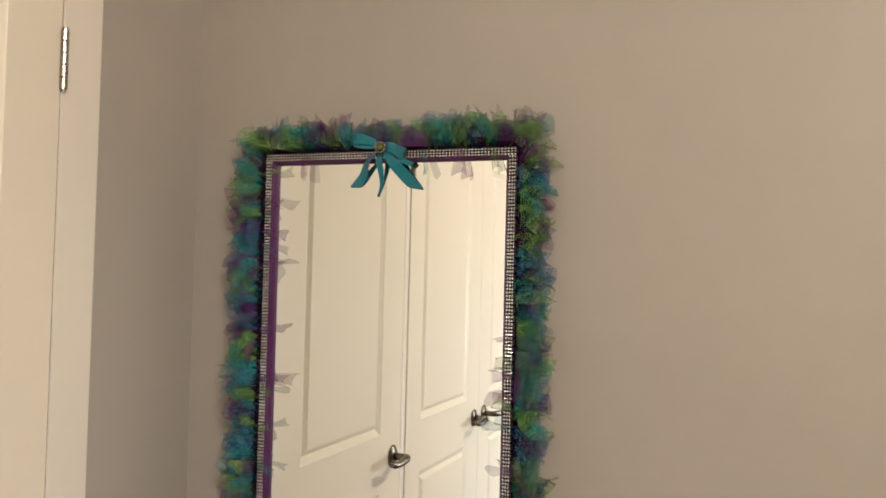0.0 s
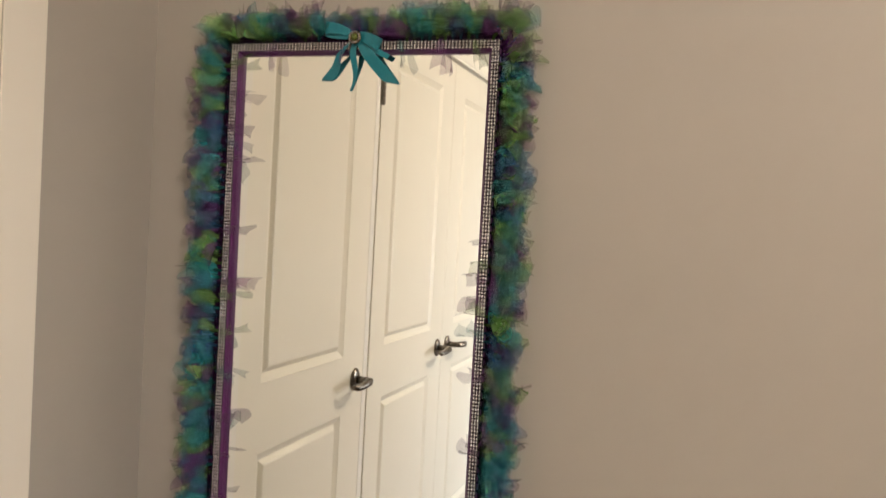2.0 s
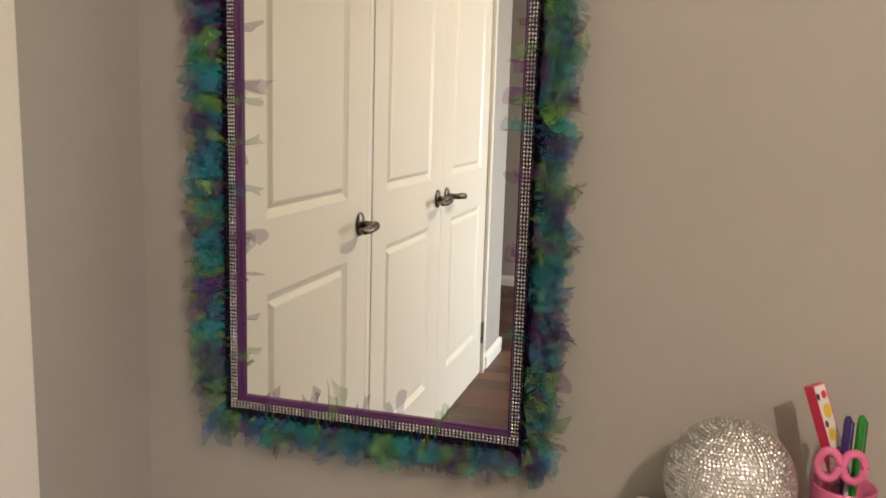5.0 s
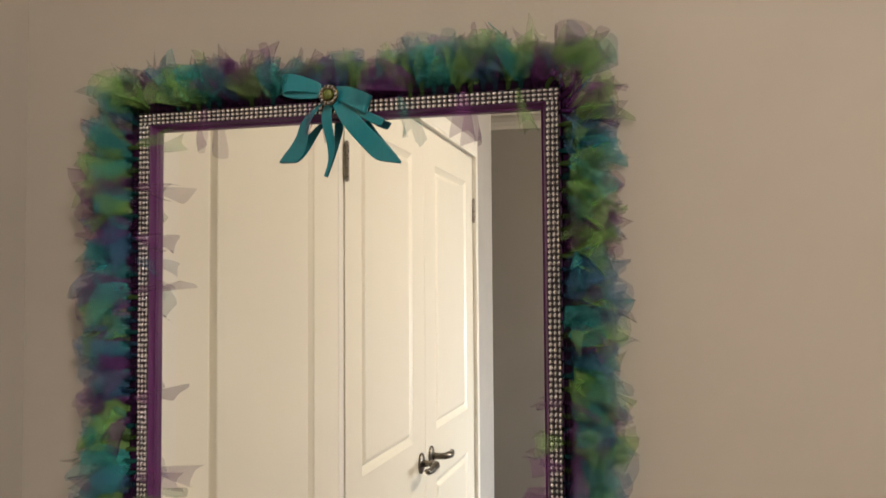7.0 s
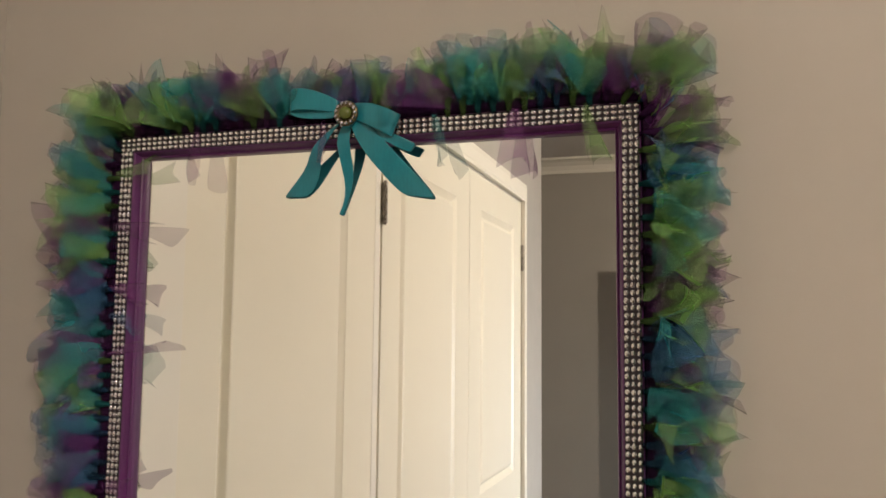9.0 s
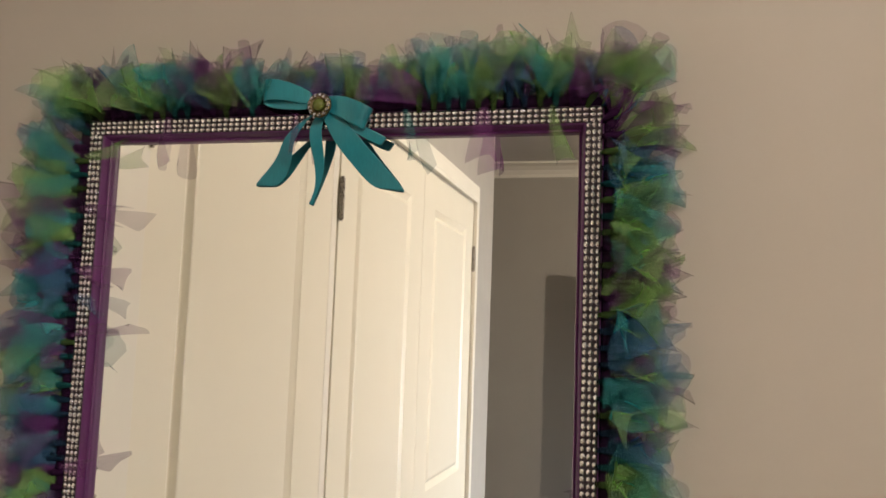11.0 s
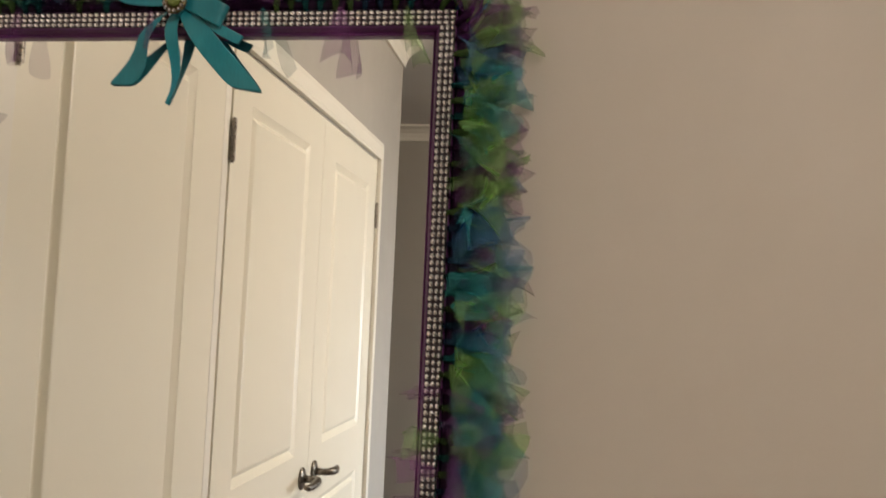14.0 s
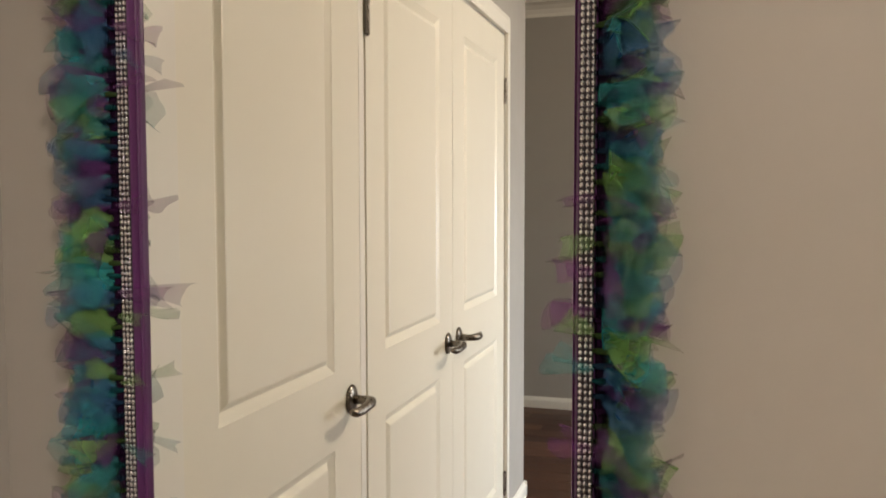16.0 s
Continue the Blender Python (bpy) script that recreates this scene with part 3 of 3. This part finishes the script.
H = 0.0105
ribbon("bow_loop", [(0.4159, -0.0125, 1.7401), (0.3910, -0.0180, 1.7483), (0.3735, -0.0204, 1.7493), (0.3661, -0.0168, 1.7480), (0.3709, -0.0125, 1.7440), (0.3862, -0.0125, 1.7402), (0.4156, -0.0125, 1.7357)],
       [(0.001, 0, 0.006), (0.001, 0, 0.0095), (0, 0, H), (0, 0, H), (0, 0, H), (0, 0, 0.0095), (0.001, 0, 0.006)])
ribbon("bow_loop", [(0.4242, -0.0125, 1.7360), (0.4406, -0.0180, 1.7333), (0.4564, -0.0204, 1.7265), (0.4685, -0.0180, 1.7204), (0.4732, -0.0125, 1.7180), (0.4627, -0.0125, 1.7213), (0.4318, -0.0125, 1.7307)],
       [(0.001, 0, 0.006), (0.003, 0, 0.009), (0.004, 0, 0.0098), (0.004, 0, 0.0098), (0.004, 0, 0.0098), (0.004, 0, 0.0095), (0.001, 0, 0.006)])
ribbon("ribbon_tail", [(0.4240, -0.0130, 1.7310), (0.4070, -0.0142, 1.7180), (0.3930, -0.0132, 1.7030), (0.3880, -0.0065, 1.6890), (0.3780, -0.0030, 1.6745), (0.3640, -0.0016, 1.6615)],
       [(0.004, 0, 0.003), (0.0048, 0, 0.002), (0.0048, 0.001, -0.001), (0.0062, 0.001, -0.003), (0.0092, 0.001, -0.004), (0.0130, 0, 0.000)])
ribbon("ribbon_tail", [(0.4250, -0.0125, 1.7260), (0.4200, -0.0138, 1.7130), (0.4205, -0.0128, 1.7020), (0.4215, -0.0070, 1.6850), (0.4205, -0.0035, 1.6690), (0.4165, -0.0025, 1.6550), (0.4115, -0.0020, 1.6440)],
       [(0.005, 0, 0.001), (0.0060, 0, 0), (0.0062, 0.001, 0), (0.0048, 0.002, 0), (0.0028, 0.002, 0), (0.0012, 0.001, 0), (0.0018, 0.001, -0.001)])
ribbon("ribbon_tail", [(0.4310, -0.0150, 1.7290), (0.4405, -0.0145, 1.7150), (0.4520, -0.0132, 1.7000), (0.4640, -0.0065, 1.6850), (0.4765, -0.0032, 1.6710), (0.4900, -0.0018, 1.6570)],
       [(0.005, 0, 0.003), (0.0080, 0, 0.0052), (0.0090, 0, 0.0060), (0.0092, 0, 0.0062), (0.0098, 0, 0.0060), (0.0160, 0, -0.0030)])
ribbon("ribbon_tail", [(0.4380, -0.0125, 1.7240), (0.4560, -0.0130, 1.7140), (0.4720, -0.0120, 1.7055), (0.4850, -0.0080, 1.7000)],
       [(0.003, 0, 0.003), (0.003, 0, 0.0035), (0.003, 0, 0.004), (0.003, 0, 0.0042)])
bm = bmesh.new()
bmesh.ops.create_uvsphere(bm, u_segments=14, v_segments=8, radius=0.010, matrix=Matrix.Translation((0.427, -0.0225, 1.731)) @ Matrix.Diagonal((0.8, 0.5, 1.0, 1)))
part("bow_knot", bm, SATIN, bow, "", True)
FACE = Matrix.Translation((0.427, -0.0280, 1.7310)) @ Matrix.Rotation(radians(90), 4, "X")
bm = lathe([(0.0, 0.0), (0.0112, 0.0), (0.0116, 0.0012), (0.0105, 0.0028), (0.0078, 0.0030), (0.0070, 0.0022), (0.0, 0.0022)], 28)
bm.transform(FACE)
button = part("button", bm, GOLD, bow, "aged gold button with a green pearl", True)
bm = bmesh.new()
bmesh.ops.create_uvsphere(bm, u_segments=18, v_segments=10, radius=0.0058, matrix=FACE @ Matrix.Translation((0, 0, 0.0030)) @ Matrix.Diagonal((1, 1, 0.7, 1)))
part("pearl", bm, PEARL, button, "olive green pearl", True)
for k in range(13):
    a = 2 * math.pi * k / 13
    bm = bmesh.new()
    bmesh.ops.create_icosphere(bm, subdivisions=1, radius=0.0019, matrix=FACE @ Matrix.Translation((0.0092 * math.cos(a), 0.0092 * math.sin(a), 0.0034)))
    part("crystal", bm, CRYSTAL, button)

# ---- desk and what stands on it ----
DESK = 0.703
desk = world_thing("desk", "plain white desk against the wall", "desk", (1.35, -0.22, 0))
part("desktop", boxed((0.86, -0.005, DESK - 0.028), (1.86, -0.46, DESK), 0.003), DESKWHITE, desk)
for x in (0.89, 1.80):
    part("side_panel", boxed((x, -0.02, 0), (x + 0.028, -0.44, DESK - 0.0285), 0.002), DESKWHITE, desk)
part("back_panel", boxed((0.919, -0.03, 0.30), (1.799, -0.048, DESK - 0.0285), 0.002), DESKWHITE, desk)

BALL = Vector((0.982, -0.105, DESK + 0.0860))
ball = world_thing("sequin_ball", "round silver ornament covered in shiny sequins", "ornament", (BALL.x, BALL.y, DESK))
bm = bmesh.new()
bmesh.ops.create_uvsphere(bm, u_segments=40, v_segments=24, radius=0.0835, matrix=Matrix.Translation(BALL))
part("ball_body", bm, SILVER, ball, "", True)
rb = random.Random(5)
verts, faces = [], []
rows = 50
for i in range(1, rows):
    th = math.pi * i / rows
    n = max(6, int(2 * math.pi * math.sin(th) * 0.085 / 0.0056))
    for k in range(n):
        ph = 2 * math.pi * (k + i * 0.33) / n
        d = Vector((math.sin(th) * math.cos(ph), math.sin(th) * math.sin(ph), math.cos(th)))
        e1 = d.orthogonal().normalized()
        e2 = d.cross(e1)
        tip = (d + e1 * rb.uniform(-0.3, 0.3) + e2 * rb.uniform(-0.3, 0.3)).normalized()
        f1 = tip.orthogonal().normalized()
        f2 = tip.cross(f1)
        c = BALL + d * 0.0848
        b0 = len(verts)
        for q in range(6):
            a = math.pi * q / 3
            verts.append(c + (f1 * math.cos(a) + f2 * math.sin(a)) * 0.0029)
        verts.append(c + tip * 0.0012)
        faces += [(b0 + q, b0 + (q + 1) % 6, b0 + 6) for q in range(6)]
me = bpy.data.meshes.new("sequin_cover")
me.from_pydata(verts, [], faces)
me.materials.append(SILVER)
sq = new("sequin_cover", me)
sq.parent, sq.location = ball, -ball.location
tagged(sq, "dense silver sequins", kind="stuff")

CUP = (1.125, -0.090)
cup = thing("pen_cup", "small pink plastic cup holding pens", "cup", (*CUP, DESK))
part("cup_wall", lathe([(0.0, 0.0), (0.034, 0.0), (0.036, 0.002), (0.040, 0.095), (0.0405, 0.097), (0.038, 0.097), (0.034, 0.004), (0.0, 0.004)], 36), PINK, cup, "", True)


def pen(name, foot, head, material, label, r=0.0052):
    foot, head = Vector(foot), Vector(head)
    p = world_thing(name, label, "pen", tuple(foot))
    d = (head - foot).normalized()
    bm = tube(bmesh.new(), [foot, foot + d * 0.012, foot.lerp(head, 0.93), head - d * 0.004, head], [0.0012, r * 0.9, r, r * 0.9, r * 0.55], 14)
    part("barrel", bm, material, p, "", True)
    a = foot.lerp(head, 0.70)
    bm = tube(bmesh.new(), [a + Vector((r + 0.002, 0, 0)), head - d * 0.008 + Vector((r + 0.002, 0, 0)), head - d * 0.004 + Vector((r * 0.5, 0, 0))], 0.0014, 8)
    part("clip", bm, material, p, "", True)


pen("pen", (1.118, -0.098, DESK + 0.006), (1.124, -0.078, 0.889), VIOLET, "dark violet pen standing in the cup")
pen("pen", (1.135, -0.092, DESK + 0.006), (1.141, -0.074, 0.891), GREEN, "glittery green pen standing in the cup")

carton = world_thing("sweet_carton", "slim red and white carton with yellow print", "carton", (1.128, -0.085, DESK + 0.005))
LEAN = Matrix.Translation((1.157, -0.088, DESK + 0.006)) @ Matrix.Rotation(radians(-9), 4, "X") @ Matrix.Rotation(radians(-19), 4, "Y") @ Matrix.Rotation(radians(38), 4, "Z")
bm = boxed((-0.011, -0.007, 0), (0.0105, 0.010, 0.226), 0.0008)
bm.transform(LEAN)
part("carton_body", bm, RED, carton)
bm = boxed((-0.0103, -0.0073, 0.0), (0.0085, -0.0070, 0.225))
bm.transform(LEAN)
part("white_print", bm, CARD, carton)
for z0, z1, x0, x1, mm, nm in ((0.180, 0.200, -0.006, 0.008, YELLOW, "yellow_print"), (0.150, 0.168, -0.008, 0.004, YELLOW, "yellow_print"), (0.206, 0.216, -0.011, -0.005, DARKPRINT, "dark_print"), (0.206, 0.218, -0.002, 0.007, RED, "red_print"), (0.169, 0.179, -0.009, -0.003, DARKPRINT, "dark_print"), (0.120, 0.142, -0.004, 0.008, RED, "red_print")):
    bm = bmesh.new()
    bmesh.ops.create_circle(bm, cap_ends=True, segments=9, radius=0.5, matrix=Matrix.Translation(((x0 + x1) / 2, -0.0076, (z0 + z1) / 2)) @ Matrix.Diagonal((x1 - x0, 1, z1 - z0, 1)) @ Matrix.Rotation(radians(90), 4, "X"))
    bm.transform(LEAN)
    part(nm, bm, mm, carton)
sc = world_thing("scissors", "pink-handled scissors standing in the cup", "scissors", (1.100, -0.10, DESK + 0.006))
for dx in (0.0, 0.030):
    ring = [(1.100 + dx + 0.013 * math.cos(a), -0.112, 0.833 + 0.019 * math.sin(a)) for a in (2 * math.pi * k / 18 for k in range(19))]
    part("finger_ring", tube(bmesh.new(), ring, 0.0055, 10, 1, (0, 1, 0)), PINK, sc, "pink plastic finger ring", True)
part("blade", tube(bmesh.new(), [(1.107, -0.112, 0.845), (1.112, -0.105, 0.78), (1.116, -0.095, DESK + 0.006)], [0.007, 0.006, 0.001], 8, 0.3, (0, 1, 0)), CHROME, sc)

# ---- ceiling lamp ----
lamp = world_thing("ceiling_lamp", "small bare warm bulb in a holder on the ceiling", "lamp", (LAMP[0], LAMP[1], TOP))
bm = lathe([(0.0, 0.0), (0.055, 0.0), (0.055, -0.010), (0.030, -0.020), (0.0, -0.020)], 28)
bm.transform(Matrix.Translation((LAMP[0], LAMP[1], TOP)))
part("ceiling_rose", bm, TRIM, lamp, "", True)
part("socket", tube(bmesh.new(), [(LAMP[0], LAMP[1], TOP - 0.018), (LAMP[0], LAMP[1], LAMP[2] + 0.045)], 0.018, 14, 1, (1, 0, 0)), TRIM, lamp)

# ---- added window in the east wall, out of view, round the cool fill lamp ----
win = world_thing("window_1", "white framed window, unseen, added to go with the cool fill lamp", "window", (EAST_X, (WA + WB) / 2, WS), kind="structure")
MID = (WA + WB) / 2
for a, c in (((WA, WS), (WA - 0.06, WH)), ((WB, WS), (WB + 0.06, WH)), ((WA - 0.06, WS), (WB + 0.06, WS + 0.06)), ((WA - 0.06, WH - 0.06), (WB + 0.06, WH)), ((MID + 0.03, WS + 0.06), (MID - 0.03, WH - 0.06))):
    part("window_frame", boxed((EAST_X + 0.02, *a), (EAST_X + 0.08, *c), 0.003), TRIM, win)
for a, c in ((WA - 0.06, MID + 0.03), (MID - 0.03, WB + 0.06)):
    pane = part("pane", boxed((EAST_X + 0.045, a, WS + 0.06), (EAST_X + 0.051, c, WH - 0.06)), GLASS, win)
    pane.visible_shadow = False

# ---- pieces: top row of rhinestones, floor planks ----
bm = bmesh.new()
stone_mesh(bm, (0, 0, 0), 0.0022, 0.2, (1.28, 1.0))
bmesh.ops.recalc_face_normals(bm, faces=bm.faces)
stone = bpy.data.meshes.new("rhinestone")
bm.to_mesh(stone)
bm.free()
stone.materials.append(CRYSTAL)
for q in top_stones:
    ob = new("rhinestone", stone)
    ob.parent = mirror
    ob.matrix_local = Matrix.Translation(Vector(q) - mirror.location) @ Matrix.Rotation(rng.uniform(-0.12, 0.12), 4, "Y")

PLANK_W = 0.128
rp = random.Random(11)
planks = {}
y = WALL_Y
while y > FAR_Y:
    x = WEST_X - rp.uniform(0, 0.9)
    while x < EAST_X:
        length = rp.choice((0.9, 1.2, 1.5))
        a, c = max(x, WEST_X), min(x + length, EAST_X)
        if c - a > 0.05:
            key = (round(c - a, 3))
            if key not in planks:
                bm = boxed((0, 0, -0.012), (c - a - 0.0025, -PLANK_W + 0.0025, 0.0), 0.0016)
                me = bpy.data.meshes.new("plank")
                bm.to_mesh(me)
                bm.free()
                me.materials.append(WOOD)
                planks[key] = me
            ob = new("plank", planks[key])
            ob.parent = floor
            ob.location = (a, y, rp.uniform(-0.0006, 0))
        x += length
    y -= PLANK_W
